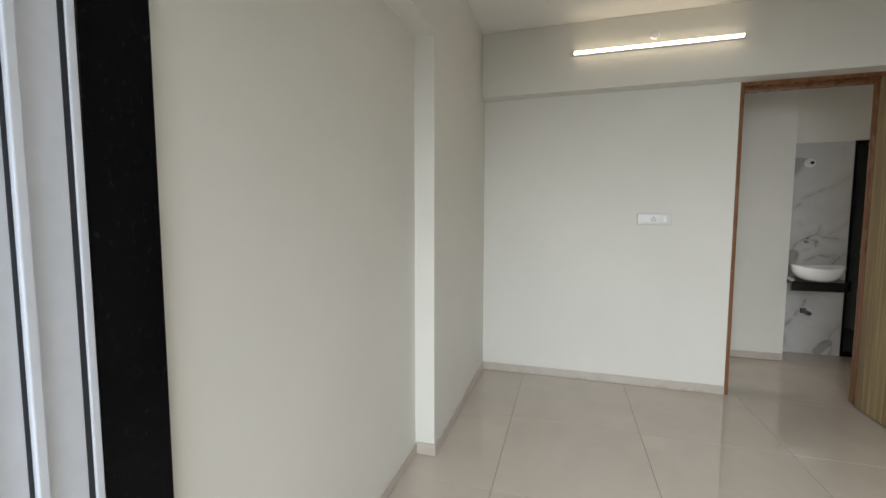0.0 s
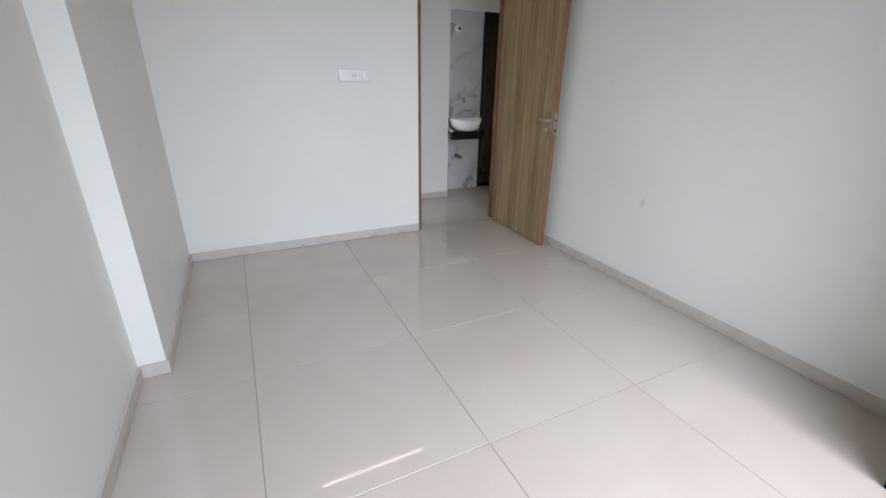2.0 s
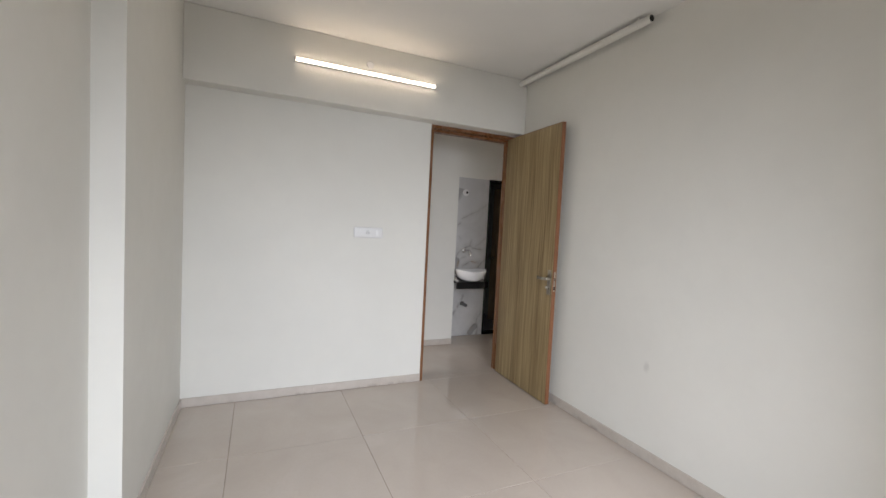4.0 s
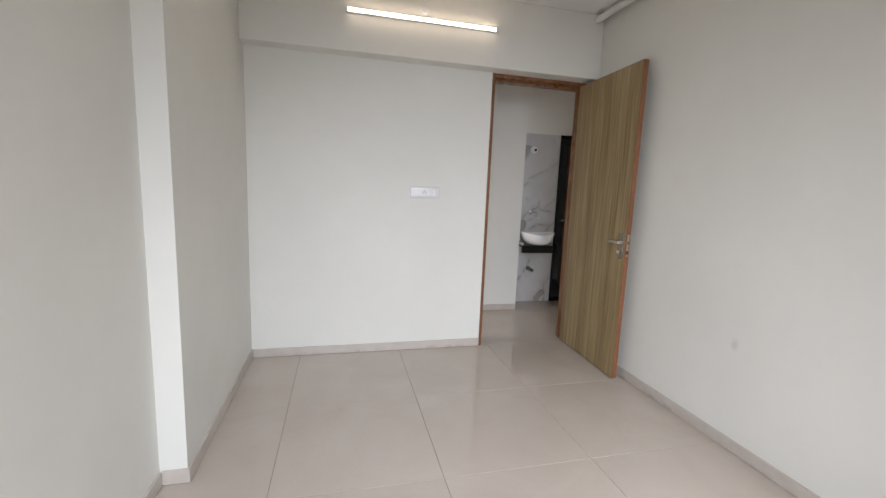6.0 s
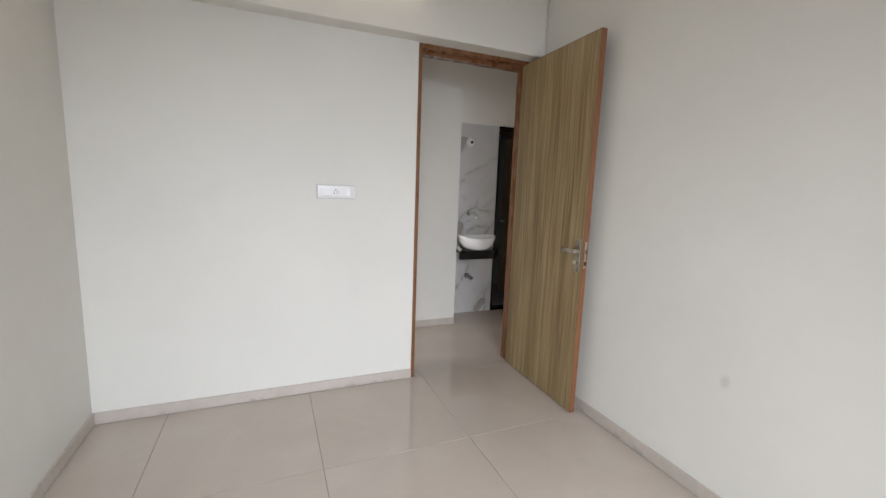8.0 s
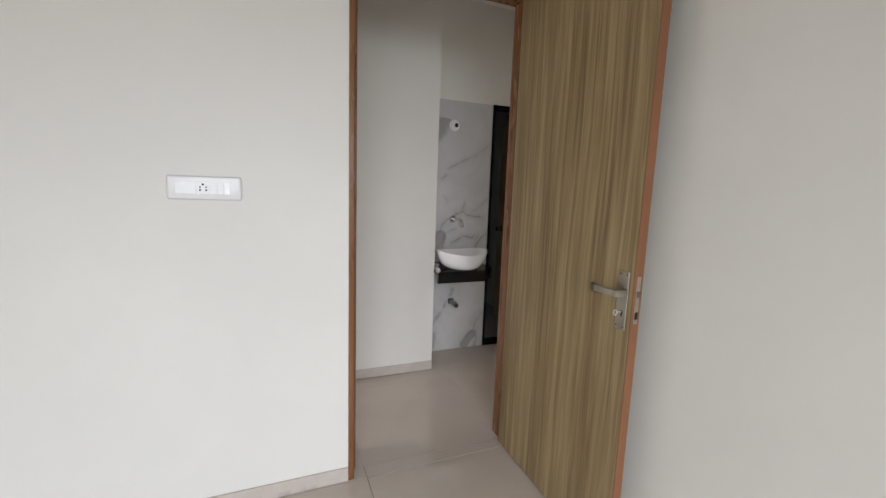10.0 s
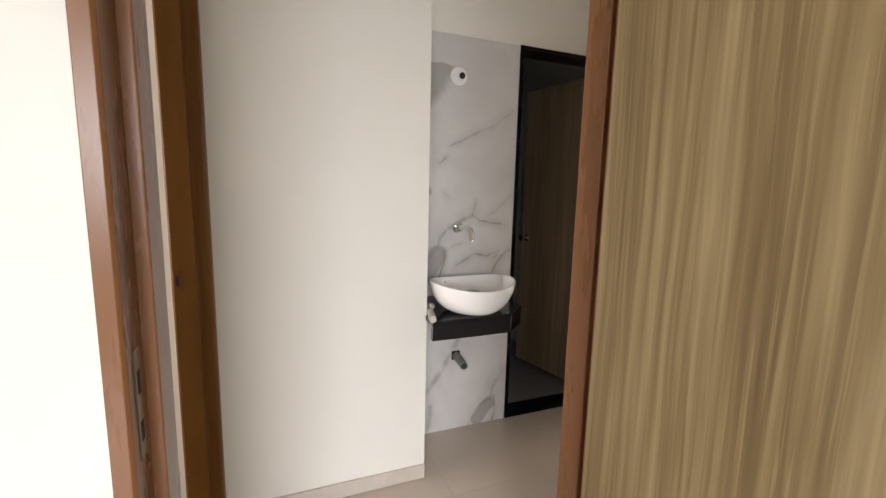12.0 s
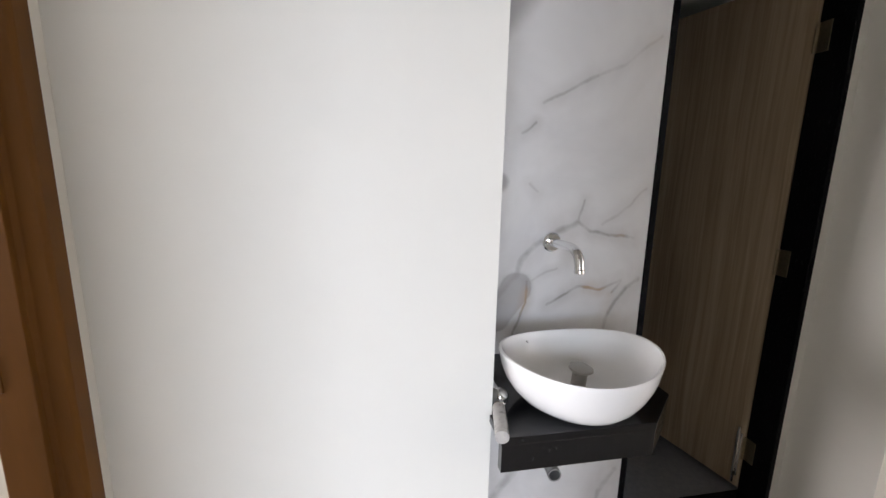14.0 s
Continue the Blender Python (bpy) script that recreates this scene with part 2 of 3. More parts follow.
def marble():
    a = Mat("veined_marble_tile")
    wob = a.add("ShaderNodeTexNoise")
    a.put(wob.inputs["Vector"], a.co)
    wob.inputs["Scale"].default_value, wob.inputs["Detail"].default_value = 9.0, 5.0
    off = a.vec("MULTIPLY", a.vec("SUBTRACT", wob.outputs["Color"], (0.5, 0.5, 0.5)), (0.04, 0.0, 0.04))
    p = a.vec("MULTIPLY", a.vec("ADD", a.co, off), (1, 0, 1))

    def vein(x0, z0, x1, z1, width, power, core=0.42, halo=0.38):
        ba = (x1 - x0, 0, z1 - z0)
        pa = a.vec("SUBTRACT", p, (x0, 0, z0))
        h = a.fit(a.vec("DOT_PRODUCT", pa, ba), 0, ba[0] ** 2 + ba[2] ** 2)
        sc = a.add("ShaderNodeVectorMath")
        sc.operation = "SCALE"
        sc.inputs[0].default_value = ba
        a.put(sc.inputs["Scale"], h)
        d = a.vec("DISTANCE", pa, sc.outputs["Vector"])
        return a.math("MAXIMUM", a.fit(d, width * core * 1.5, 0.0, 0, min(1.0, power * 1.45), True), a.fit(d, width * 2.6, 0.0, 0, power * halo * 1.35, True))

    # veins as runs of (x, z), each with its width and strength
    runs = (
        (0.030, 0.50, (2.872, 1.194), (2.796, 1.163), (2.731, 1.128), (2.687, 1.071), (2.669, 1.030), (2.615, 0.970)),
        (0.014, 0.45, (2.880, 1.262), (2.872, 1.194)),
        (0.019, 0.55, (2.872, 1.194), (2.913, 1.161), (3.017, 1.152), (3.061, 1.136)),
        (0.017, 0.28, (2.953, 1.187), (3.035, 1.243), (3.087, 1.301)),
        (0.016, 0.80, (2.701, 1.006), (2.707, 0.941), (2.690, 0.883), (2.672, 0.840)),
        (0.018, 0.62, (2.787, 0.932), (2.878, 0.981), (2.949, 0.983), (3.033, 1.003), (3.002, 0.964)),
        (0.024, 0.52, (3.098, 1.012), (3.055, 0.983), (3.004, 0.909), (2.985, 0.846)),
        (0.012, 0.30, (2.706, 1.005), (2.798, 1.045)),
        (0.018, 0.35, (2.700, 1.310), (2.727, 1.285)),
        (0.019, 0.42, (2.729, 1.541), (2.770, 1.565), (2.889, 1.622)),
        (0.019, 0.24, (2.889, 1.622), (2.977, 1.667), (3.088, 1.745)),
        (0.016, 0.50, (2.663, 1.460), (2.702, 1.480)),
        (0.014, 0.26, (3.016, 2.024), (3.031, 1.999)),
        (0.055, 0.48, (2.802, 0.540), (2.746, 0.417), (2.678, 0.312), (2.628, 0.240)),
        (0.050, 0.42, (2.647, 0.155), (2.637, 0.020)),
        (0.034, 0.48, (3.081, 0.300), (3.026, 0.211), (3.015, 0.151), (2.928, 0.093), (2.880, 0.010)),
        (0.018, 0.62, (3.035, 0.148), (3.046, 0.059), (3.029, 0.003)))
    total = None
    for width, power, *pts in runs:
        for (xa, za), (xb, zb) in zip(pts, pts[1:]):
            m = vein(xa, za, xb, zb, width, power)
            total = m if total is None else a.math("MAXIMUM", total, m)
    # broad grey clouds with one sharp side, as on the real slab
    patch = a.math("MULTIPLY", vein(2.56, 1.79, 2.65, 1.92, 0.085, 1.0, 0.9), a.fit(a.vec("DOT_PRODUCT", p, (0, 0, 1)), 1.932, 1.929))
    low = vein(2.615, 0.90, 2.668, 0.985, 0.056, 0.8, 1.0)
    left = vein(2.55, 1.28, 2.60, 1.31, 0.05, 0.4, 1.0)
    foot = vein(2.93, 0.03, 3.00, 0.11, 0.05, 0.5, 1.0)
    soft = a.math("MAXIMUM", a.math("MAXIMUM", patch, foot), a.math("MAXIMUM", low, left))
    cloud = a.noise(2.4, 4, 0.6, None, 0.6)
    base = a.ramp(cloud, (0.35, (0.535, 0.53, 0.528)), (0.7, (0.63, 0.625, 0.618)))
    c = a.mix(a.fit(soft, 0.24, 0.42, 0, 0.85, True), base, (0.33, 0.32, 0.315))
    tint = a.mix(a.fit(a.noise(6, 2), 0.58, 0.70, 0, 0.7), (0.25, 0.235, 0.22), (0.38, 0.235, 0.11))
    c = a.mix(a.math("MULTIPLY", total, a.fit(a.noise(16, 3), 0.25, 0.6, 0.25, 1.0)), c, tint)
    return a.set(Base_Color=c, Roughness=0.10).m


MARBLE = marble()


def glow(name, col, strength):
    a = Mat(name)
    return a.set(Base_Color=(0.9, 0.9, 0.88, 1), Emission_Color=(*col, 1), Emission_Strength=strength).m


TUBE = glow("lit_tube", (1.0, 0.84, 0.62), 12.5)


# ---- mesh helpers ----
def box(x0, x1, y0, y1, z0, z1, bevel=0.0, bm=None, segments=1):
    made = bmesh.new()
    bmesh.ops.create_cube(made, size=1)
    for v in made.verts:
        v.co = Vector(((x0 + x1) / 2 + v.co.x * (x1 - x0), (y0 + y1) / 2 + v.co.y * (y1 - y0), (z0 + z1) / 2 + v.co.z * (z1 - z0)))
    if bevel:
        bmesh.ops.bevel(made, geom=made.edges[:], offset=bevel, segments=segments, affect="EDGES", profile=0.5)
    return joined(bm, made)


def joined(bm, made):
    if bm is None:
        return made
    me = bpy.data.meshes.new("tmp")
    made.to_mesh(me)
    bm.from_mesh(me)
    bpy.data.meshes.remove(me)
    made.free()
    return bm


def prism(outline, axis, a, b, bevel=0.0, bm=None):
    """An outline of (u, v) pushed from a to b along an axis: x takes (y, z), y takes (x, z), z takes (x, y)."""
    made = bmesh.new()
    lay = {"x": lambda u, v, w: (w, u, v), "y": lambda u, v, w: (u, w, v), "z": lambda u, v, w: (u, v, w)}[axis]
    face = made.faces.new([made.verts.new(lay(u, v, a)) for u, v in outline])
    out = bmesh.ops.extrude_face_region(made, geom=[face])
    shift = Vector(lay(0, 0, b - a))
    for v in (g for g in out["geom"] if isinstance(g, bmesh.types.BMVert)):
        v.co += shift
    bmesh.ops.recalc_face_normals(made, faces=made.faces[:])
    if bevel:
        bmesh.ops.bevel(made, geom=made.edges[:], offset=bevel, segments=2, affect="EDGES", profile=0.5)
    return joined(bm, made)


def tube_between(a, b, r0, r1=None, sides=20, bm=None):
    a, b = Vector(a), Vector(b)
    made = bmesh.new()
    bmesh.ops.create_cone(made, cap_ends=True, segments=sides, radius1=r0, radius2=r0 if r1 is None else r1, depth=(b - a).length)
    m = Matrix.Translation((a + b) / 2) @ (b - a).to_track_quat("Z", "Y").to_matrix().to_4x4()
    bmesh.ops.transform(made, matrix=m, verts=made.verts[:])
    return joined(bm, made)


def lathe(rows, centre, axis=(0, 0, 1), sides=32, bm=None):
    """Rings of (radius, height) turned about an axis through centre."""
    made = bmesh.new()
    q = Vector(axis).to_track_quat("Z", "Y").to_matrix().to_4x4()
    m = Matrix.Translation(centre) @ q
    rings = [[made.verts.new(m @ Vector((r * math.cos(2 * math.pi * k / sides), r * math.sin(2 * math.pi * k / sides), h))) for k in range(sides)] for r, h in rows]
    for p, q2 in zip(rings, rings[1:]):
        for k in range(sides):
            made.faces.new((p[k], p[(k + 1) % sides], q2[(k + 1) % sides], q2[k]))
    made.faces.new(rings[0][::-1])
    made.faces.new(rings[-1])
    bmesh.ops.recalc_face_normals(made, faces=made.faces[:])
    return joined(bm, made)


def sweep(points, r, sides=16, bm=None):
    """A round bar along points."""
    made = bmesh.new()
    pts = [Vector(p) for p in points]
    rings = []
    for k, p in enumerate(pts):
        d = (pts[min(k + 1, len(pts) - 1)] - pts[max(k - 1, 0)]).normalized()
        q = d.to_track_quat("Z", "X").to_matrix()
        rings.append([made.verts.new(p + q @ Vector((r * math.cos(2 * math.pi * s / sides), r * math.sin(2 * math.pi * s / sides), 0))) for s in range(sides)])
    for p, q2 in zip(rings, rings[1:]):
        for k in range(sides):
            made.faces.new((p[k], p[(k + 1) % sides], q2[(k + 1) % sides], q2[k]))
    made.faces.new(rings[0][::-1])
    made.faces.new(rings[-1])
    bmesh.ops.recalc_face_normals(made, faces=made.faces[:])
    return joined(bm, made)


def mesh_of(name, bm, material, smooth=False):
    me = bpy.data.meshes.new(name)
    bm.to_mesh(me)
    bm.free()
    me.materials.append(material)
    if smooth:
        me.shade_smooth()
        me.set_sharp_from_angle(angle=radians(35))
    return me


def part(name, bm, material, parent=None, label="", smooth=False):
    ob = new(name, mesh_of(name, bm, material, smooth))
    if parent:
        ob.parent = parent
    return tagged(ob, label)


def thing(name, at, label, category, group="", kind=""):
    ob = new(name)
    ob.empty_display_size = 0.1
    ob.location = at
    return tagged(ob, label, category, group, kind)


def sub(name, bm, material, parent, label="", smooth=False):
    """A part whose mesh is given in world coordinates, under a parent that stands elsewhere."""
    ob = part(name, bm, material, parent, label, smooth)
    ob.matrix_parent_inverse = Matrix.Translation(-world_place(parent))
    return ob


def world_place(ob):
    p = ob.location.copy()
    while ob.parent:
        p += ob.matrix_parent_inverse.translation
        ob = ob.parent
        p += ob.location
    return p


def structure(name, bm, material, label, category):
    return tagged(part(name, bm, material), label, category, kind="structure")


# ---- plan, in metres ----
CEIL = 2.835
BACK = 4.505          # bedroom wall with the door
RIGHT = 2.603
RECESS, PILASTER, PILASTER_Y = -0.287, -0.174, 3.091
HEAD = 2.33           # underside of beams
FRONT0, FRONT1 = 1.20, 1.335
DOOR0, DOOR1, DOOR_TOP = 1.701, 2.591, 2.327
HALL_NEAR, HALL_FAR, NICHE = 4.640, 5.53, 5.848
NICHE_X = 2.505
BATH0, BATH1, BATH_TOP = 3.11, 3.79, 2.079
PIER0, PIER1, PIER_Y = 3.838, 3.972, 5.567
LIV_E, LIV_N, LIV_CEIL = 8.22, 7.74, 2.72

# ---- setting: walls ----
w = box(RECESS - 0.15, RECESS, -0.35, BACK, -0.02, CEIL)
box(RECESS, PILASTER, PILASTER_Y, BACK, -0.02, CEIL, bm=w)
box(RECESS, PILASTER, FRONT0, PILASTER_Y, HEAD - 0.02, CEIL, bm=w)
structure("wall_left", w, WALL, "off-white painted bedroom wall with a shallow recess", "wall")

w = prism([(RECESS - 0.15, -0.02), (DOOR0, -0.02), (DOOR0, DOOR_TOP), (DOOR1, DOOR_TOP), (DOOR1, -0.02), (PIER1, -0.02), (PIER1, CEIL), (RECESS - 0.15, CEIL)], "y", BACK, HALL_NEAR)
structure("wall_back", w, WALL, "off-white painted wall with the bedroom doorway", "wall")
structure("beam", box(PILASTER, RIGHT, BACK - 0.13, BACK, HEAD, CEIL, 0.004), WALL, "off-white painted beam under the ceiling", "beam")
structure("wall_right", box(RIGHT, RIGHT + 0.1, -0.35, BACK, -0.02, CEIL), WALL_SMUDGED, "off-white painted bedroom wall with a faint smudge", "wall")
w = prism([(RECESS, HEAD - 0.02), (2.16, HEAD - 0.02), (2.16, -0.02), (RIGHT, -0.02), (RIGHT, CEIL), (RECESS, CEIL)], "y", FRONT0, FRONT1)
structure("wall_front", w, WALL, "off-white wall round the balcony doorway", "wall")
structure("parapet", box(RECESS - 0.15, RIGHT + 0.1, -0.47, -0.35, -0.1, 0.6), WALL, "plain low balcony wall", "wall")

w = box(1.58, NICHE_X, HALL_FAR, NICHE + 0.1, -0.02, CEIL)
structure("wall_passage", w, WALL, "off-white painted passage wall beside the basin niche", "wall")
w = prism([(NICHE_X, -0.02), (BATH0, -0.02), (BATH0, BATH_TOP), (BATH1, BATH_TOP), (BATH1, -0.02), (PIER1, -0.02), (PIER1, CEIL), (NICHE_X, CEIL)], "y", NICHE + 0.008, NICHE + 0.108)
wall_niche = structure("wall_niche", w, WALL, "off-white wall with marble tiles and the bathroom doorway", "wall")
w = prism([(HALL_NEAR, HEAD), (PIER_Y, HEAD), (PIER_Y, -0.02), (NICHE + 0.008, -0.02), (NICHE + 0.008, CEIL), (HALL_NEAR, CEIL)], "x", PIER0, PIER1)
structure("wall_pier", w, WALL, "off-white pier and lintel of the opening to the living room", "wall")
w = prism([(HALL_NEAR, -0.02), (4.68, -0.02), (4.68, DOOR_TOP), (5.50, DOOR_TOP), (5.50, -0.02), (HALL_FAR, -0.02), (HALL_FAR, CEIL), (HALL_NEAR, CEIL)], "x", 1.58, 1.69)
structure("wall_passage_end", w, WALL, "off-white wall with the second bedroom doorway", "wall")

# unseen end wall, its opening made up for the added fill lamp
w = box(-1.6, -1.5, BACK, 4.75, -0.02, CEIL)
box(-1.6, -1.5, 5.45, 5.65, -0.02, CEIL, bm=w)
box(-1.6, -1.5, 4.75, 5.45, -0.02, 0.6, bm=w)
box(-1.6, -1.5, 4.75, 5.45, 2.2, CEIL, bm=w)
box(-1.5, 1.58, HALL_FAR, 5.65, -0.02, CEIL, bm=w)
box(-1.5, RECESS - 0.15, BACK, HALL_NEAR, -0.02, CEIL, bm=w)
structure("wall_second_room", w, WALL, "off-white walls beyond the second doorway", "wall")

w = box(2.6, 2.7, NICHE + 0.108, 7.7, -0.02, CEIL)
box(2.7, PIER1, 7.6, 7.7, -0.02, CEIL, bm=w)
box(PIER0 + 0.06, PIER1, NICHE + 0.108, 7.6, -0.02, CEIL, bm=w)
structure("wall_bathroom", w, BATH_TILE, "dark tiled bathroom walls", "wall")

w = box(LIV_E, LIV_E + 0.12, 1.30, 9.6, -0.02, CEIL)
structure("wall_living_east", w, WALL, "off-white living room wall", "wall")
w = prism([(PIER1, -0.02), (6.78, -0.02), (6.80, 2.32), (7.80, 2.32), (7.80, -0.02), (LIV_E, -0.02), (LIV_E, CEIL), (PIER1, CEIL)], "y", LIV_N, LIV_N + 0.12)
structure("wall_living_north", w, WALL, "off-white wall with the flat's entrance doorway", "wall")
structure("beam_living", box(PIER1, 7.80, LIV_N - 0.18, LIV_N, 2.33, LIV_CEIL, 0.004), WALL, "off-white beam over the entrance door", "beam")
w = box(PIER1, 6.5, 1.31, 1.45, -0.02, CEIL)
box(8.1, LIV_E, 1.31, 1.45, -0.02, CEIL, bm=w)
box(6.5, 8.1, 1.31, 1.45, -0.02, 0.5, bm=w)
box(6.5, 8.1, 1.31, 1.45, 2.35, CEIL, bm=w)
structure("wall_living_south", w, WALL, "off-white living room wall with a wide window", "wall")
w = box(PIER0, PIER1, 1.31, BACK, -0.02, CEIL)
box(PIER0, PIER1, NICHE + 0.108, LIV_N + 0.12, -0.02, CEIL, bm=w)
structure("wall_living_west", w, WALL, "off-white living room wall", "wall")
w = box(5.6, LIV_E, 9.2, 9.3, -0.02, CEIL)
box(5.5, 5.6, LIV_N + 0.12, 9.3, -0.02, CEIL, bm=w)
structure("wall_lobby", w, WALL, "white lobby wall outside the entrance door", "wall")

# ---- ceilings ----
structure("ceiling", box(-1.7, PIER1, -0.47, 8.2, CEIL, CEIL + 0.12), CEILING, "white painted ceiling", "ceiling")
structure("ceiling_living", box(PIER1, LIV_E + 0.2, 1.20, 9.6, LIV_CEIL, LIV_CEIL + 0.15), CEILING, "white false ceiling in the living room", "ceiling")

# ---- bedroom door ----
JAMB = [(0, 0), (0.022, 0), (0.027, 0.005), (0.027, 0.070), (0.044, 0.070), (0.046, 0.072), (0.046, 0.139), (0.044, 0.141), (0, 0.141)]


def jamb_outline(x, into):
    """Level section of a rebated jamb; into is +1 or -1, the way to the opening."""
    return [(x + into * u, BACK - 0.004 + v) for u, v in JAMB]


def bedroom_door():
    fr = thing("door_1", (2.146, BACK + 0.05, 0), "brown painted wooden frame of the bedroom door", "door frame", kind="structure")
    sub("jamb", prism(jamb_outline(DOOR0, 1), "z", 0.0, DOOR_TOP, 0.0015), FRAME_PAINT, fr)
    sub("jamb", prism(jamb_outline(DOOR1, -1), "z", 0.0, DOOR_TOP, 0.0015), FRAME_PAINT, fr)
    head = prism([(BACK - 0.004 + v, DOOR_TOP - u) for u, v in JAMB], "x", DOOR0 + 0.046, DOOR1 - 0.046, 0.0015)
    for x0, x1 in ((DOOR0 + 0.027, DOOR0 + 0.046), (DOOR1 - 0.046, DOOR1 - 0.027)):
        box(x0, x1, BACK, BACK + 0.065, DOOR_TOP - 0.027, DOOR_TOP - 0.001, bm=head)
    sub("head", head, FRAME_PAINT, fr)
    strike = box(DOOR0 + 0.0265, DOOR0 + 0.0290, BACK + 0.020, BACK + 0.044, 0.93, 1.09, 0.001)
    plate = sub("strike_plate", strike, HINGE, fr, "dull brown strike plate")
    for z0, z1 in ((0.955, 0.985), (1.025, 1.060)):
        sub("strike_slot", box(DOOR0 + 0.0288, DOOR0 + 0.0294, BACK + 0.026, BACK + 0.038, z0, z1), BLACK_HOLE, plate)


bedroom_door()

# the leaf is laid out square to the wall, then turned on its hinges
LEAF0, LEAF1, LEAF_X, LEAF_T, LEAF_TOP = 3.705, 4.526, 2.521, 0.035, 2.301
LEAF_TURN = -1.8


def handle_set(leaf):
    """Lever handle on a long plate, on the side of the leaf that faces the room."""
    x = LEAF_X - 0.001
    plate = sub("handle_plate", box(x - 0.0035, x, 3.722, 3.769, 0.910, 1.112, 0.0015), STEEL, leaf, "brushed steel handle plate")
    for y, z in ((3.730, 1.101), (3.761, 1.101), (3.730, 0.921), (3.761, 0.921)):
        sub("screw", lathe([(0.0035, 0), (0.0035, 0.001), (0.002, 0.0014)], (x - 0.0035, y, z), (-1, 0, 0), 10), STEEL_DARK, plate)
    hole = tube_between((x - 0.0030, 3.741, 0.972), (x - 0.0041, 3.741, 0.972), 0.0052, sides=14)
    box(x - 0.0041, x - 0.0030, 3.7385, 3.7435, 0.955, 0.972, bm=hole)
    sub("keyhole", hole, BLACK_HOLE, plate)
    lever = box(x - 0.052, x - 0.0035, 3.724, 3.752, 1.030, 1.052, 0.002, segments=2)
    prism([(x - 0.040, 3.752), (x - 0.052, 3.744), (x - 0.060, 3.770), (x - 0.060, 3.822), (x - 0.050, 3.822), (x - 0.048, 3.774)], "z", 1.030, 1.052, 0.0015, bm=lever)
    sub("lever", lever, STEEL, leaf, "flat brushed steel lever")
    sub("lever_tip", prism([(x - 0.061, 3.822), (x - 0.0505, 3.822), (x - 0.034, 3.850), (x - 0.044, 3.857)], "z", 1.029, 1.053, 0.0012), STEEL_DARK, leaf, "bent end of the lever, its shade put into the colour")
    key = tube_between((x - 0.003, 3.741, 0.972), (x - 0.022, 3.741, 0.972), 0.0014, sides=10)
    loop = [(x - 0.030 + 0.0065 * math.cos(a), 3.741, 0.972 + 0.0095 * math.sin(a)) for a in [2 * math.pi * k / 18 for k in range(19)]]
    sweep(loop, 0.0018, 8, bm=key)
    sub("key", key, KEY_METAL, leaf, "small pale key with an open bow", True)
    edge = sub("latch_plate", box(LEAF_X + 0.010, LEAF_X + 0.026, LEAF0 - 0.0050, LEAF0 - 0.0035, 0.94, 1.10, 0.0006), STEEL, leaf, "steel latch plate on the leaf's edge")
    sub("latch_bolt", box(LEAF_X + 0.011, LEAF_X + 0.025, LEAF0 - 0.011, LEAF0 - 0.005, 1.030, 1.052, 0.002), STEEL_DARK, edge)
    sub("dead_bolt", box(LEAF_X + 0.012, LEAF_X + 0.024, LEAF0 - 0.0065, LEAF0 - 0.005, 0.955, 0.98), BLACK_HOLE, edge)


def bedroom_leaf():
    leaf = thing("door_leaf", (LEAF_X + LEAF_T, LEAF1 + 0.004, 0.0), "open bedroom door in striped oak laminate with brown edges", "door")
    sub("panel", box(LEAF_X, LEAF_X + LEAF_T, LEAF0, LEAF1, 0.010, LEAF_TOP - 0.004), WOOD, leaf)
    sub("edge_strip", box(LEAF_X - 0.0005, LEAF_X + LEAF_T + 0.0005, LEAF0 - 0.004, LEAF0, 0.008, LEAF_TOP, 0.0008), LIPPING, leaf, "brown edge banding")
    sub("edge_strip", box(LEAF_X - 0.0005, LEAF_X + LEAF_T + 0.0005, LEAF1, LEAF1 + 0.004, 0.008, LEAF_TOP, 0.0008), LIPPING, leaf, "brown edge banding")
    sub("edge_strip", box(LEAF_X - 0.0005, LEAF_X + LEAF_T + 0.0005, LEAF0, LEAF1, LEAF_TOP - 0.004, LEAF_TOP, 0.0008), LIPPING, leaf, "brown edge banding")
    handle_set(leaf)
    for z in (0.28, 1.15, 2.02):
        sub("hinge", tube_between((LEAF_X + LEAF_T + 0.004, LEAF1 + 0.006, z - 0.05), (LEAF_X + LEAF_T + 0.004, LEAF1 + 0.006, z + 0.05), 0.0045, sides=14), STEEL_DARK, leaf, "dull steel butt hinge")
    leaf.rotation_euler.z = radians(LEAF_TURN)


bedroom_leaf()


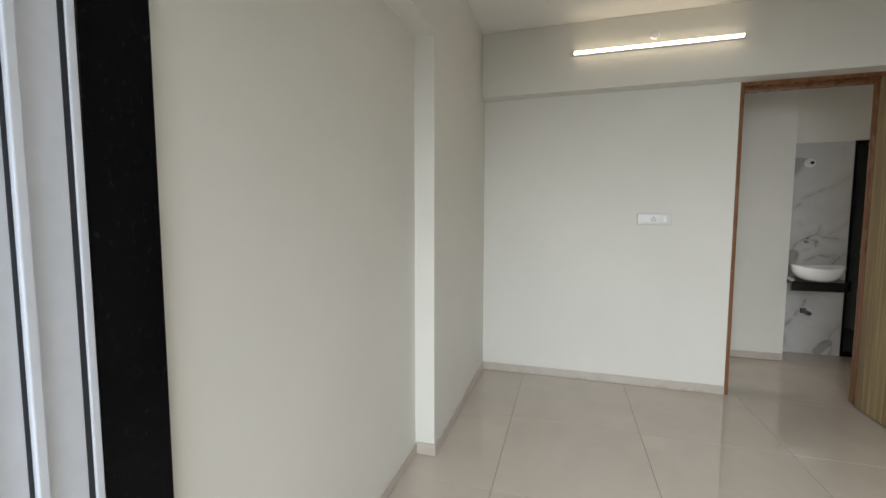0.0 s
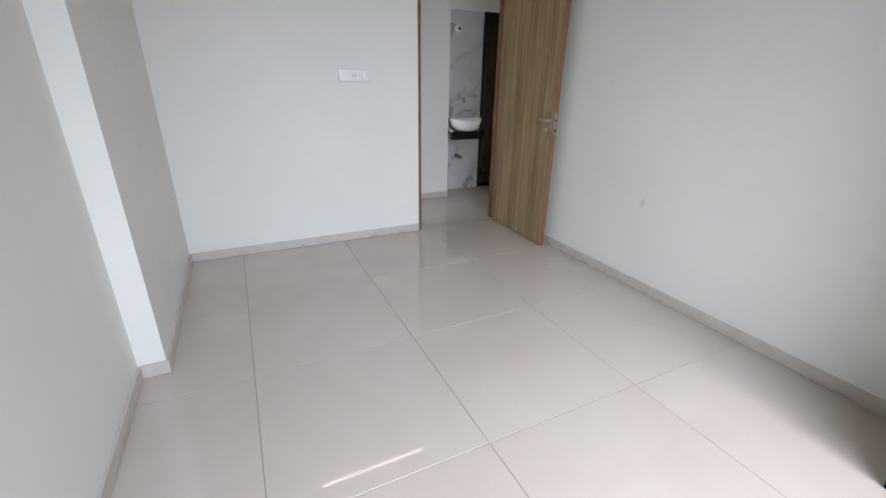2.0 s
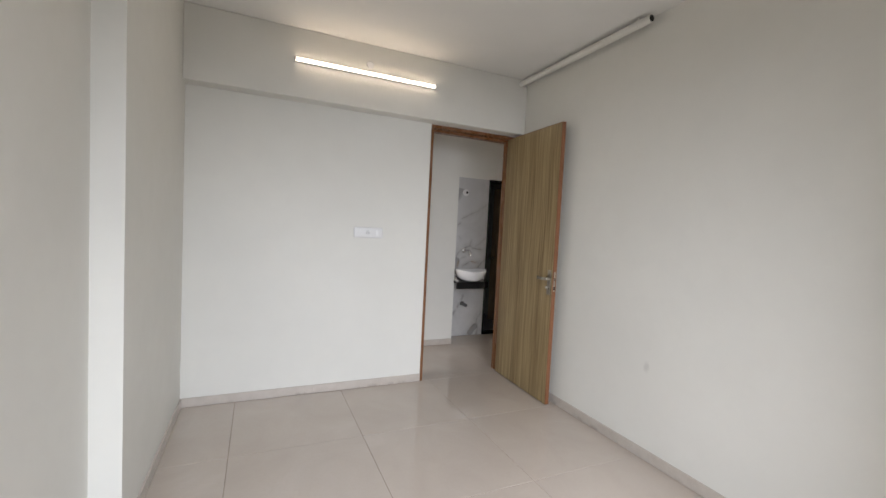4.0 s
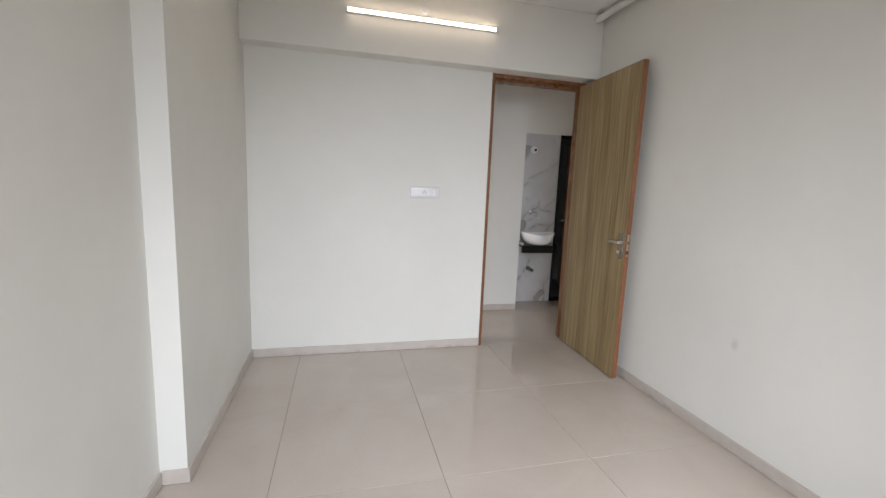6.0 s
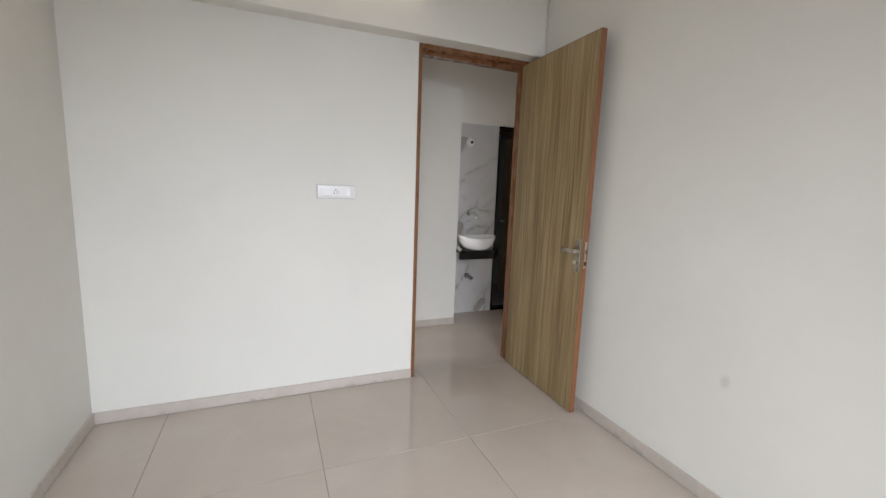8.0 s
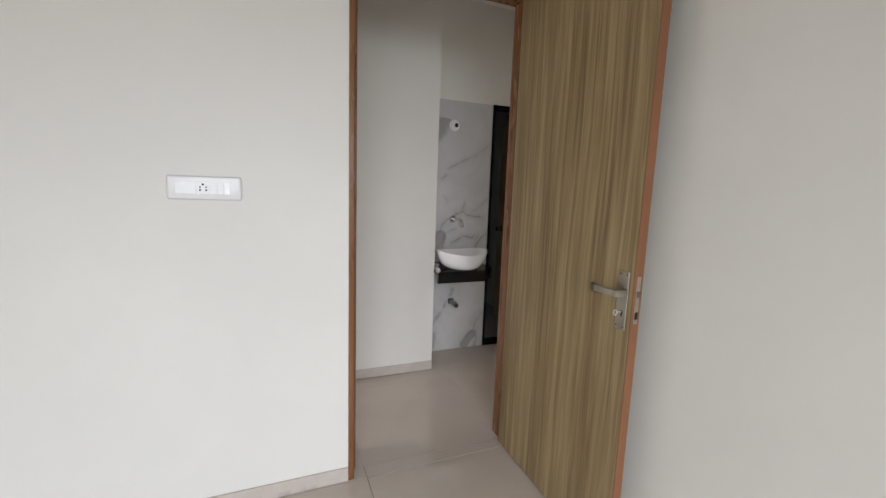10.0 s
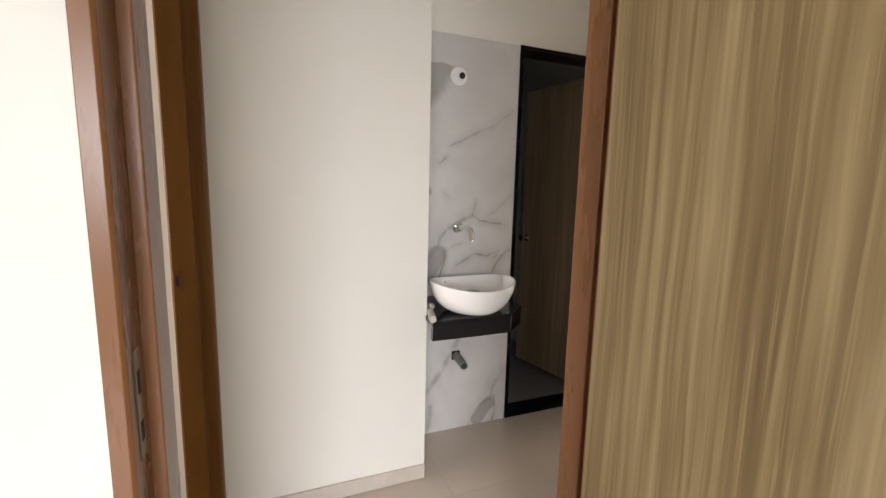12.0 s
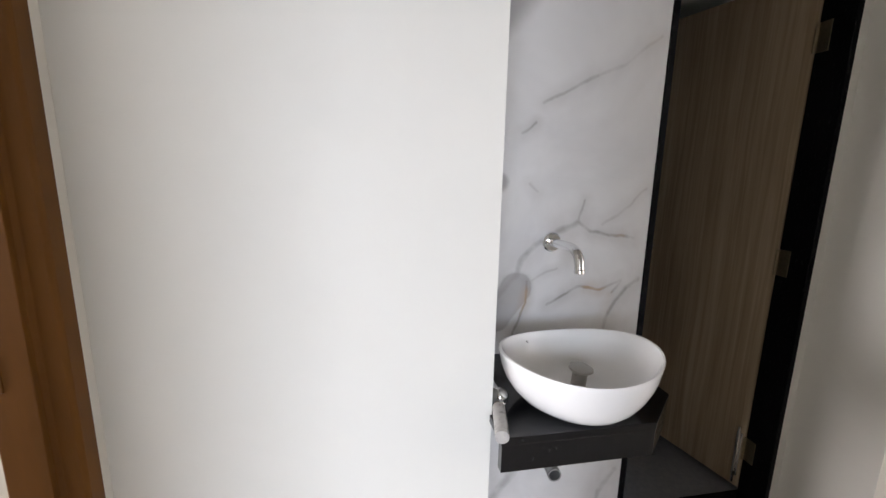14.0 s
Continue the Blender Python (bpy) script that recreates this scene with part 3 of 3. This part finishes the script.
# ---- second bedroom doorway ----
def second_door_frame():
    fr = thing("door_2", (1.64, 5.46, 0), "dark brown painted door frame with a strike plate", "door frame", kind="structure")
    pts = [(1.578, 5.50), (1.578, 5.445), (1.584, 5.439), (1.652, 5.439), (1.652, 5.452), (1.660, 5.458), (1.688, 5.458), (1.695, 5.465), (1.695, 5.50)]
    sub("jamb", prism(pts, "z", 0.0, DOOR_TOP, 0.0015), FRAME_PAINT_DARK, fr)
    sub("jamb", prism([(x, 4.68 + (5.50 - y)) for x, y in pts], "z", 0.0, DOOR_TOP, 0.0015), FRAME_PAINT_DARK, fr)
    sub("head", box(1.58, 1.694, 4.741, 5.439, DOOR_TOP - 0.06, DOOR_TOP - 0.001, 0.002), FRAME_PAINT_DARK, fr)
    strike = sub("strike_plate", box(1.586, 1.608, 5.4365, 5.4395, 0.96, 1.04, 0.001), FRAME_PAINT_DARK, fr, "painted-over strike plate")
    sub("strike_slot", box(1.592, 1.602, 5.4358, 5.4368, 0.985, 1.02), BLACK_HOLE, strike)


second_door_frame()


# ---- bathroom doorway ----
def bath_frame():
    fr = thing("door_3", (3.45, NICHE + 0.05, 0), "polished black granite door frame of the bathroom", "door frame", kind="structure")
    y0, y1 = NICHE - 0.004, NICHE + 0.112
    sub("jamb", box(BATH0, BATH0 + 0.022, y0, y1, 0.0, BATH_TOP, 0.002), GRANITE, fr)
    sub("jamb", box(BATH1 - 0.022, BATH1, y0, y1, 0.0, BATH_TOP, 0.002), GRANITE, fr)
    sub("head", box(BATH0 + 0.022, BATH1 - 0.022, y0, y1, BATH_TOP - 0.022, BATH_TOP, 0.002), GRANITE, fr)
    sub("threshold", box(BATH0 + 0.022, BATH1 - 0.022, y0, y1, 0.0, 0.022, 0.003), GRANITE, fr)


bath_frame()


def bath_leaf():
    """Leaf hung on the far jamb, standing most of the way open into the bathroom."""
    leaf = thing("bathroom_door_leaf", (BATH1 + 0.010, NICHE + 0.112, 0.0), "brown laminate bathroom door standing open", "door")
    m = pose(0, 0, 0, 0, 0, 12.8)

    def place(bm):
        bmesh.ops.transform(bm, matrix=m, verts=bm.verts[:])
        return bm

    wd, t, top = 0.63, 0.032, 2.045
    part("panel", place(box(-0.002 - t, -0.002, 0.012, wd, 0.03, top - 0.003)), WOOD_DARK, leaf)
    for y0, y1 in ((0.008, 0.012), (wd, wd + 0.004)):
        part("edge_strip", place(box(-0.0025 - t, -0.0015, y0, y1, 0.03, top, 0.0008)), WOOD_DARK, leaf, "brown edge banding")
    for z in (0.22, 1.022, 1.818):
        h = box(-0.0355, -0.0325, -0.046, -0.003, z - 0.05, z + 0.05, 0.0005)
        tube_between((-0.0385, -0.001, z - 0.05), (-0.0385, -0.001, z + 0.05), 0.0060, sides=12, bm=h)
        part("hinge", h, HINGE, leaf, "brass-coloured butt hinge", True)
    rose = lathe([(0.026, 0), (0.026, 0.004), (0.010, 0.009), (0.009, 0.026), (0.020, 0.034), (0.026, 0.047), (0.021, 0.060), (0.008, 0.066)], (-0.002 - t, wd - 0.05, 0.985), (-1, 0, 0), 22)
    part("knob", place(rose), CHROME, leaf, "round chrome door knob", True)
    bolt = box(-0.010 - t, -0.002 - t, 0.016, 0.040, 0.08, 0.28, 0.001)
    tube_between((-0.014 - t, 0.028, 0.05), (-0.014 - t, 0.028, 0.31), 0.006, sides=12, bm=bolt)
    part("tower_bolt", place(bolt), CHROME, leaf, "steel tower bolt", True)


bath_leaf()
structure("floor_bathroom", box(2.7, PIER0 + 0.06, NICHE + 0.112, 7.6, -0.01, 0.008), BATH_FLOOR, "matt grey bathroom floor", "floor")


# ---- basin niche ----
def vanity_slab():
    front, back, top, low = 5.437, NICHE - 0.002, 0.775, 0.688
    lap = 2.499    # the slab laps a little over the passage wall
    outline = [(NICHE_X + 0.001, back), (NICHE_X + 0.001, HALL_FAR - 0.001), (lap, HALL_FAR - 0.001), (lap, front), (2.880, front), (2.998, 5.545), (2.998, back)]
    ob = thing("vanity_slab", (2.74, 5.66, low), "polished black granite counter carrying the basin", "counter")
    sub("top_slab", prism(outline, "z", top - 0.020, top, 0.002), COUNTER_GRANITE, ob)
    lip = [(lap + 0.002, front + 0.002), (2.879, front + 0.002), (2.996, 5.546), (2.996, back), (2.976, back), (2.976, 5.554), (2.871, front + 0.022), (lap + 0.002, front + 0.024)]
    sub("fascia", prism(lip, "z", low, top - 0.020, 0.001), COUNTER_GRANITE, ob)


vanity_slab()


def basin():
    cx, cy, base, sides = 2.736, 5.558, 0.775, 56
    ob = thing("wash_basin", (cx, cy, base), "oval white ceramic tabletop basin on the granite counter", "basin")

    def ring(bm, k, z, lift):
        vs = []
        for s in range(sides):
            a = 2 * math.pi * s / sides
            c, n = math.cos(a), math.sin(a)
            rx = 0.206 * k
            egg = 1 + 0.05 * c
            vs.append(bm.verts.new((rx * c, 0.160 * k ** 0.6 * n * egg - 0.022 * (1 - k), z * 0.91 + lift * (0.011 * math.cos(2 * a) + 0.003 * n))))
        return vs

    bm = bmesh.new()
    rows = [(0.36, 0.0, 0), (0.46, 0.002, 0), (0.585, 0.011, 0.02), (0.715, 0.028, 0.08), (0.83, 0.053, 0.2), (0.91, 0.080, 0.45), (0.96, 0.106, 0.8), (0.988, 0.130, 1), (1.0, 0.142, 1),
            (0.990, 0.147, 1), (0.965, 0.147, 1), (0.945, 0.141, 1), (0.915, 0.124, 0.8), (0.855, 0.099, 0.5), (0.755, 0.072, 0.25), (0.61, 0.047, 0.08), (0.44, 0.029, 0.02), (0.25, 0.020, 0), (0.10, 0.018, 0)]
    rings = [ring(bm, *r) for r in rows]
    for p, q in zip(rings, rings[1:]):
        for k in range(sides):
            bm.faces.new((p[k], p[(k + 1) % sides], q[(k + 1) % sides], q[k]))
    bm.faces.new(rings[0][::-1])
    bm.faces.new(rings[-1])
    bmesh.ops.recalc_face_normals(bm, faces=bm.faces[:])
    bowl = part("bowl", bm, CERAMIC, ob, "", True)
    bowl.data.shade_smooth()
    part("waste_plug", lathe([(0.019, 0.016), (0.019, 0.072), (0.029, 0.074), (0.0315, 0.077), (0.030, 0.081), (0.012, 0.083), (0.001, 0.0832)], (0.012, 0.018, 0), (0.06, -0.05, 1), 28), WASTE, ob, "raised dull steel pop-up waste")
    mark = box(-0.092, -0.082, 0.1275, 0.1285, 0.104, 0.107)
    box(-0.089, -0.085, 0.1275, 0.1285, 0.107, 0.111, bm=mark)
    part("printed_mark", mark, PVC_GREY, ob, "tiny grey printed mark")


basin()


def wall_spout():
    x, y, z = 2.780, NICHE, 1.133
    ob = thing("wall_spout", (x, y, z), "chrome wall-mounted basin spout on the marble tiles", "tap")
    part("flange", lathe([(0.030, 0), (0.030, 0.004), (0.026, 0.009), (0.015, 0.011)], (0, 0, 0), (0, -1, 0), 28), CHROME, ob, "", True)
    pts = [(0, -0.006, 0), (0, -0.10, 0.006)]
    for k in range(10):
        a = math.radians(85 * k / 9)
        pts.append((0, -0.122 - 0.054 * math.sin(a), 0.006 - 0.040 * (1 - math.cos(a))))
    pts.append((0, -0.180, -0.046))
    part("spout", sweep(pts, 0.0135, 18), CHROME, ob, "", True)
    part("aerator", lathe([(0.0135, 0), (0.0145, 0.002), (0.0145, 0.010), (0.011, 0.012)], (0, -0.180, -0.044), (0, 0, -1), 18), CHROME, ob, "", True)


wall_spout()


def wall_outlet(x, z):
    ob = thing("light_point", (x, NICHE, z), "round white ceiling-rose plate with a dark wire hole on marble tiles", "wall outlet")
    part("plate", lathe([(0.044, 0), (0.044, 0.005), (0.038, 0.010), (0.022, 0.012)], (0, 0, 0), (0, -1, 0), 30), PLASTIC, ob, "", True)
    part("collar", lathe([(0.022, 0.010), (0.022, 0.020), (0.018, 0.022)], (0.009, 0, 0), (0, -1, 0), 22), PLASTIC, ob, "", True)
    part("hole", lathe([(0.0165, 0.020), (0.0165, 0.0235)], (0.010, 0, 0), (0, -1, 0), 18), BLACK_HOLE, ob, "dark hole")
    part("screw", lathe([(0.003, 0.011), (0.003, 0.0135)], (-0.028, 0, 0.002), (0, -1, 0), 10), STEEL, ob)


wall_outlet(2.763, 1.881)


def waste_stub():
    x, z = 2.790, 0.430
    ob = thing("waste_pipe", (x, NICHE, z), "grey plastic waste pipe stub coming out of the marble tiles", "pipe")
    part("hole", box(-0.026, 0.022, -0.0035, -0.0005, -0.022, 0.026), BLACK_HOLE, ob, "rough dark hole round the pipe")
    bm = bmesh.new()
    lathe([(0.021, 0.0), (0.021, 0.15), (0.0175, 0.15), (0.0175, 0.02)], (0, 0, 0), (-0.12, -1, 0.02), 24, bm)
    part("pipe", bm, PVC_GREY, ob, "", True)


waste_stub()


def loose_valve():
    ob = thing("angle_valve", (2.532, 5.567, 0.775), "small chrome stop valve with a cloudy plastic sleeve on the counter", "valve")
    bm = tube_between((0.002, 0.075, 0.017), (0.0, 0.0, 0.019), 0.0125, sides=20)
    lathe([(0.002, 0.0), (0.014, 0.002), (0.0205, 0.010), (0.0215, 0.020), (0.0205, 0.030), (0.014, 0.038), (0.006, 0.041)], (0.0, 0.0, 0.004), (0.1, -0.25, 1), 24, bm)
    part("body", bm, CHROME, ob, "", True)
    part("nut", lathe([(0.013, 0), (0.0155, 0.002), (0.0155, 0.012), (0.013, 0.014)], (-0.006, -0.022, 0.0165), (-0.25, -1, 0), 8), CHROME, ob)
    part("sleeve", sweep([(-0.012, -0.040, 0.0165), (-0.020, -0.075, 0.0165), (-0.029, -0.112, 0.0170), (-0.039, -0.148, 0.0165)], 0.0155, 16), SLEEVE, ob, "wrinkled cloudy plastic sleeve", True)


loose_valve()


# ---- bedroom fittings ----
def switchboard():
    x0, x1, z0, z1, y = 1.046, 1.292, 1.295, 1.383, BACK
    ob = thing("switchboard", (x0, y, z0), "white modular switchboard with a five-pin socket and switches", "switchboard")
    sub("cover_plate", box(x0, x1, y - 0.012, y, z0, z1, 0.009, segments=4), PLASTIC, ob, "", True)
    sub("blank_module", box(x0 + 0.026, x0 + 0.092, y - 0.0135, y - 0.010, z0 + 0.020, z1 - 0.020, 0.001), PLASTIC, ob)
    sock = sub("socket", box(x0 + 0.094, x0 + 0.140, y - 0.0135, y - 0.010, z0 + 0.020, z1 - 0.020, 0.001), PLASTIC, ob)
    cx, cz = x0 + 0.117, z0 + 0.045
    for dx, dz, r in ((0, 0.012, 0.0042), (-0.010, 0.002, 0.003), (0.010, 0.002, 0.003), (-0.010, -0.009, 0.0038), (0.010, -0.009, 0.0038)):
        sub("pin_hole", tube_between((cx + dx, y - 0.0132, cz + dz), (cx + dx, y - 0.0139, cz + dz), r, sides=12), BLACK_HOLE, sock)
    # the last rocker is tipped out, its brightness put into the plastic's colour
    for a, b, lit in ((0.142, 0.163, 0), (0.164, 0.185, 0), (0.187, 0.208, 1)):
        tip = 0.0165 if lit else 0.0140
        r = prism([(y - 0.011, z0 + 0.021), (y - tip, z0 + 0.021), (y - 0.0135, z0 + 0.045), (y - 0.0140, z1 - 0.021), (y - 0.011, z1 - 0.021)], "x", x0 + a, x0 + b, 0.0008)
        sub("rocker", r, PLASTIC_BRIGHT if lit else PLASTIC, ob, "white rocker switch")


switchboard()


def tube_light():
    x0, x1, y, z = 0.530, 1.663, BACK - 0.13, 2.600
    ob = thing("tube_light", ((x0 + x1) / 2, y, z), "lit slim white batten tube light on the beam", "lamp")
    sub("body", prism([(y, z - 0.014), (y, z + 0.014), (y - 0.022, z + 0.012), (y - 0.022, z - 0.012)], "x", x0 + 0.004, x1 - 0.004, 0.001), PLASTIC, ob, "white batten body")
    rows = [(y - 0.022 - 0.016 * math.sin(math.pi * k / 10), z - 0.0115 * math.cos(math.pi * k / 10)) for k in range(11)]
    sub("diffuser", prism(rows, "x", x0 + 0.012, x1 - 0.012), TUBE, ob, "glowing diffuser")
    for a, b in ((x0, x0 + 0.012), (x1 - 0.012, x1)):
        sub("end_cap", box(a, b, y - 0.042, y, z - 0.016, z + 0.016, 0.003, segments=2), PLASTIC, ob, "white end cap", True)
    rose = thing("wiring_rose", (1.098, y, z + 0.075), "small round white wiring cover on the beam", "wiring cover")
    part("cover", lathe([(0.030, 0), (0.030, 0.006), (0.024, 0.012), (0.010, 0.014)], (0, 0, 0), (0, -1, 0), 24), PLASTIC, rose, "", True)


tube_light()


def ceiling_pipe():
    x, z, y0, y1 = 2.535, 2.792, 2.970, BACK - 0.13
    ob = thing("conduit_pipe", (x, y0, z), "off-white painted pipe clamped along the wall under the ceiling", "pipe")
    bm = lathe([(0.0255, 0), (0.0255, y1 - y0), (0.012, y1 - y0)], (0, 0, 0), (0, 1, 0), 20)
    part("pipe", bm, WALL, ob, "", True)
    part("open_end", lathe([(0.020, -0.001), (0.020, 0.0015)], (0, 0, 0), (0, 1, 0), 18), BLACK_HOLE, ob, "dark open end")
    for dy in (0.10, 0.75, 1.30):
        c = lathe([(0.0285, -0.009), (0.0285, 0.009)], (0, dy, 0), (0, 1, 0), 20)
        box(-0.006, 0.006, dy - 0.009, dy + 0.009, 0.02, 0.043, bm=c)
        part("clamp", c, WALL, ob, "plastic pipe clamp")


ceiling_pipe()


# ---- balcony doorway ----
def balcony_surround():
    fr = thing("door_4", (0.95, FRONT0 + 0.07, 0), "black granite surround and white aluminium sliding frame", "door frame", kind="structure")
    sub("granite_jamb", box(RECESS, RECESS + 0.016, 1.456, 1.588, 0.0, HEAD - 0.02, 0.002), GRANITE, fr, "speckled black granite jamb")
    sub("granite_jamb", box(2.142, 2.160, FRONT0 - 0.004, FRONT1 + 0.004, 0.0, HEAD - 0.02, 0.004), GRANITE, fr, "speckled black granite jamb")
    top = HEAD - 0.02
    track = sub("track_jamb", box(RECESS, RECESS + 0.012, 1.20, 1.455, 0.0, top, 0.001), ALUMINIUM, fr, "white aluminium track jamb")
    for y0, y1, d in ((1.441, 1.455, 0.018), (1.357, 1.373, 0.024), (1.285, 1.300, 0.024)):
        sub("track_rib", box(RECESS + 0.012, RECESS + d, y0, y1, 0.0, top, 0.0025, segments=2), ALUMINIUM, track)
    for y0, y1 in ((1.4325, 1.441), (1.3515, 1.357), (1.300, 1.305), (1.4548, 1.4562)):
        sub("brush_seal", box(RECESS + 0.012, RECESS + 0.0135, y0, y1, 0.0, top), GASKET, track, "dark brush seal")


balcony_surround()


# ---- living room ----
def entrance_door():
    fr = thing("door_5", (7.28, LIV_N + 0.05, 0), "brown painted frame of the entrance door", "door frame", kind="structure")
    y0, y1 = LIV_N - 0.006, LIV_N + 0.11
    sub("jamb", box(7.73, 7.80, y0, y1, 0, 2.32, 0.004), FRAME_PAINT, fr)
    sub("jamb", box(6.80, 6.87, y0, y1, 0, 2.32, 0.004), FRAME_PAINT, fr)
    sub("head", box(6.87, 7.73, y0, y1, 2.25, 2.32, 0.004), FRAME_PAINT, fr)
    leaf = thing("entrance_door_leaf", (7.80, 7.2, 0), "wide oak laminate entrance door standing open by the wall", "door")
    sub("panel", prism([(7.79, 7.728), (7.90, 6.818), (7.94, 6.823), (7.83, 7.733)], "z", 0.01, 2.27, 0.001), WOOD_ENTRANCE, leaf)
    bar = sweep([(7.885, 6.94, 1.08), (7.85, 6.936, 1.08), (7.846, 6.936, 1.09), (7.846, 6.936, 1.35), (7.85, 6.936, 1.36), (7.885, 6.94, 1.36)], 0.010, 12)
    sub("pull_handle", bar, CHROME, leaf, "upright steel pull handle", True)
    sub("lock", lathe([(0.024, 0), (0.024, 0.008), (0.016, 0.014)], (7.889, 6.91, 0.97), (-1, -0.12, 0), 20), CHROME, leaf, "round steel lock cylinder", True)
    sub("edge_latch", lathe([(0.012, 0), (0.012, 0.016)], (7.92, 6.82, 0.97), (0.12, -1, 0), 14), CHROME, leaf)


entrance_door()


def lobby_panel():
    ob = thing("lobby_shaft_door", (7.2, 9.19, 0), "white painted lobby shaft door with a horizontal joint", "door")
    sub("panel", box(6.9, 8.1, 9.17, 9.2, 0.05, 1.08, 0.003), PLASTIC, ob)
    sub("panel", box(6.9, 8.1, 9.17, 9.2, 1.09, 2.2, 0.003), PLASTIC, ob)


lobby_panel()


def downlight(x, y):
    ob = thing("downlight", (x, y, LIV_CEIL), "unlit round recessed downlight in the false ceiling", "lamp", "downlights of the living room")
    part("rim", lathe([(0.058, 0.0), (0.057, -0.003), (0.052, -0.004), (0.049, -0.001)], (0, 0, 0), (0, 0, 1), 28), PLASTIC, ob, "thin white rim", True)
    part("reflector", lathe([(0.050, -0.0015), (0.050, -0.0045)], (0, 0, 0), (0, 0, 1), 26), STEEL_DARK, ob, "dark reflector")
    return ob


first_downlight = downlight(4.95, 6.075)
copy_thing(first_downlight, pose(6.33, 6.073, LIV_CEIL))

# ---- pieces of walls and floors ----
z_joints = (0.002, 0.73, 1.33, 1.925, 2.075)
for za, zb in zip(z_joints, z_joints[1:]):
    part("tile", box(NICHE_X + 0.001, BATH0 - 0.001, NICHE, NICHE + 0.008, za, zb - 0.0001), MARBLE, wall_niche)


def skirting(name, runs):
    """Runs of (x0, y0, x1, y1, nx, ny): the wall line, and the way out of the wall."""
    ob = tagged(new(name), "beige tile skirting along the wall's foot", "skirting", kind="structure")
    h, t = 0.069, 0.011
    for x0, y0, x1, y1, nx, ny in runs:
        length = math.hypot(x1 - x0, y1 - y0)
        n = max(1, round(length / 0.8))
        for k in range(n):
            a, b = k / n, (k + 1) / n - 0.0012 / length
            ax, ay, bx, by = x0 + (x1 - x0) * a, y0 + (y1 - y0) * a, x0 + (x1 - x0) * b, y0 + (y1 - y0) * b
            xs, ys = sorted((ax, bx, ax + nx * t)), sorted((ay, by, ay + ny * t))
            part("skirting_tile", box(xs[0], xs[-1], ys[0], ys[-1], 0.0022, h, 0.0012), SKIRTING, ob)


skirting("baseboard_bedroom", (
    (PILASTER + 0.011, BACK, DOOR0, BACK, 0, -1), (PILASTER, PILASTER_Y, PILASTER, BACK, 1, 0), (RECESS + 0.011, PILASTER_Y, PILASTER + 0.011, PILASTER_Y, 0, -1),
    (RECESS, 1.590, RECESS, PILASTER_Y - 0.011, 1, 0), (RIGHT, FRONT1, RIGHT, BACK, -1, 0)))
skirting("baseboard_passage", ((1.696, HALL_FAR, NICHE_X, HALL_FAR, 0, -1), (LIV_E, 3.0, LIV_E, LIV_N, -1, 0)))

floor = structure("floor", box(-1.7, LIV_E + 0.2, -0.47, 9.4, -0.12, -0.0022), GROUT, "large beige vitrified floor tiles with fine joints", "floor")
TILE, GAP, TIGHT, SILL = 0.80, 0.0028, 0.0007, 4.571


def floor_tile_mesh(gap, deep):
    return mesh_of("tile", box(gap / 2, TILE - gap / 2, gap / 2, deep - gap / 2, -0.006, 0.0, gap / 3), FLOOR_TILE)


def lay(mesh, x, y):
    t = new("tile", mesh)
    t.location = (x, y, 0)
    t.parent = floor


# bedroom: open joints, the last row cut under the door
whole, cut = floor_tile_mesh(GAP, TILE), floor_tile_mesh(GAP, SILL - 4.491)
for i in range(-3, 5):
    for j in range(-4, 3):
        lay(whole, 0.188 + TILE * i, 2.091 + TILE * j)
    lay(cut, 0.188 + TILE * i, 4.491)
# living room beside the bedroom, passage and rooms beyond: nearly closed joints
tight = floor_tile_mesh(TIGHT, TILE)
for j in range(-5, 7):
    for i in range(3 if j < 0 else -3, 8):
        lay(tight, 1.788 + TILE * i, SILL + TILE * j)
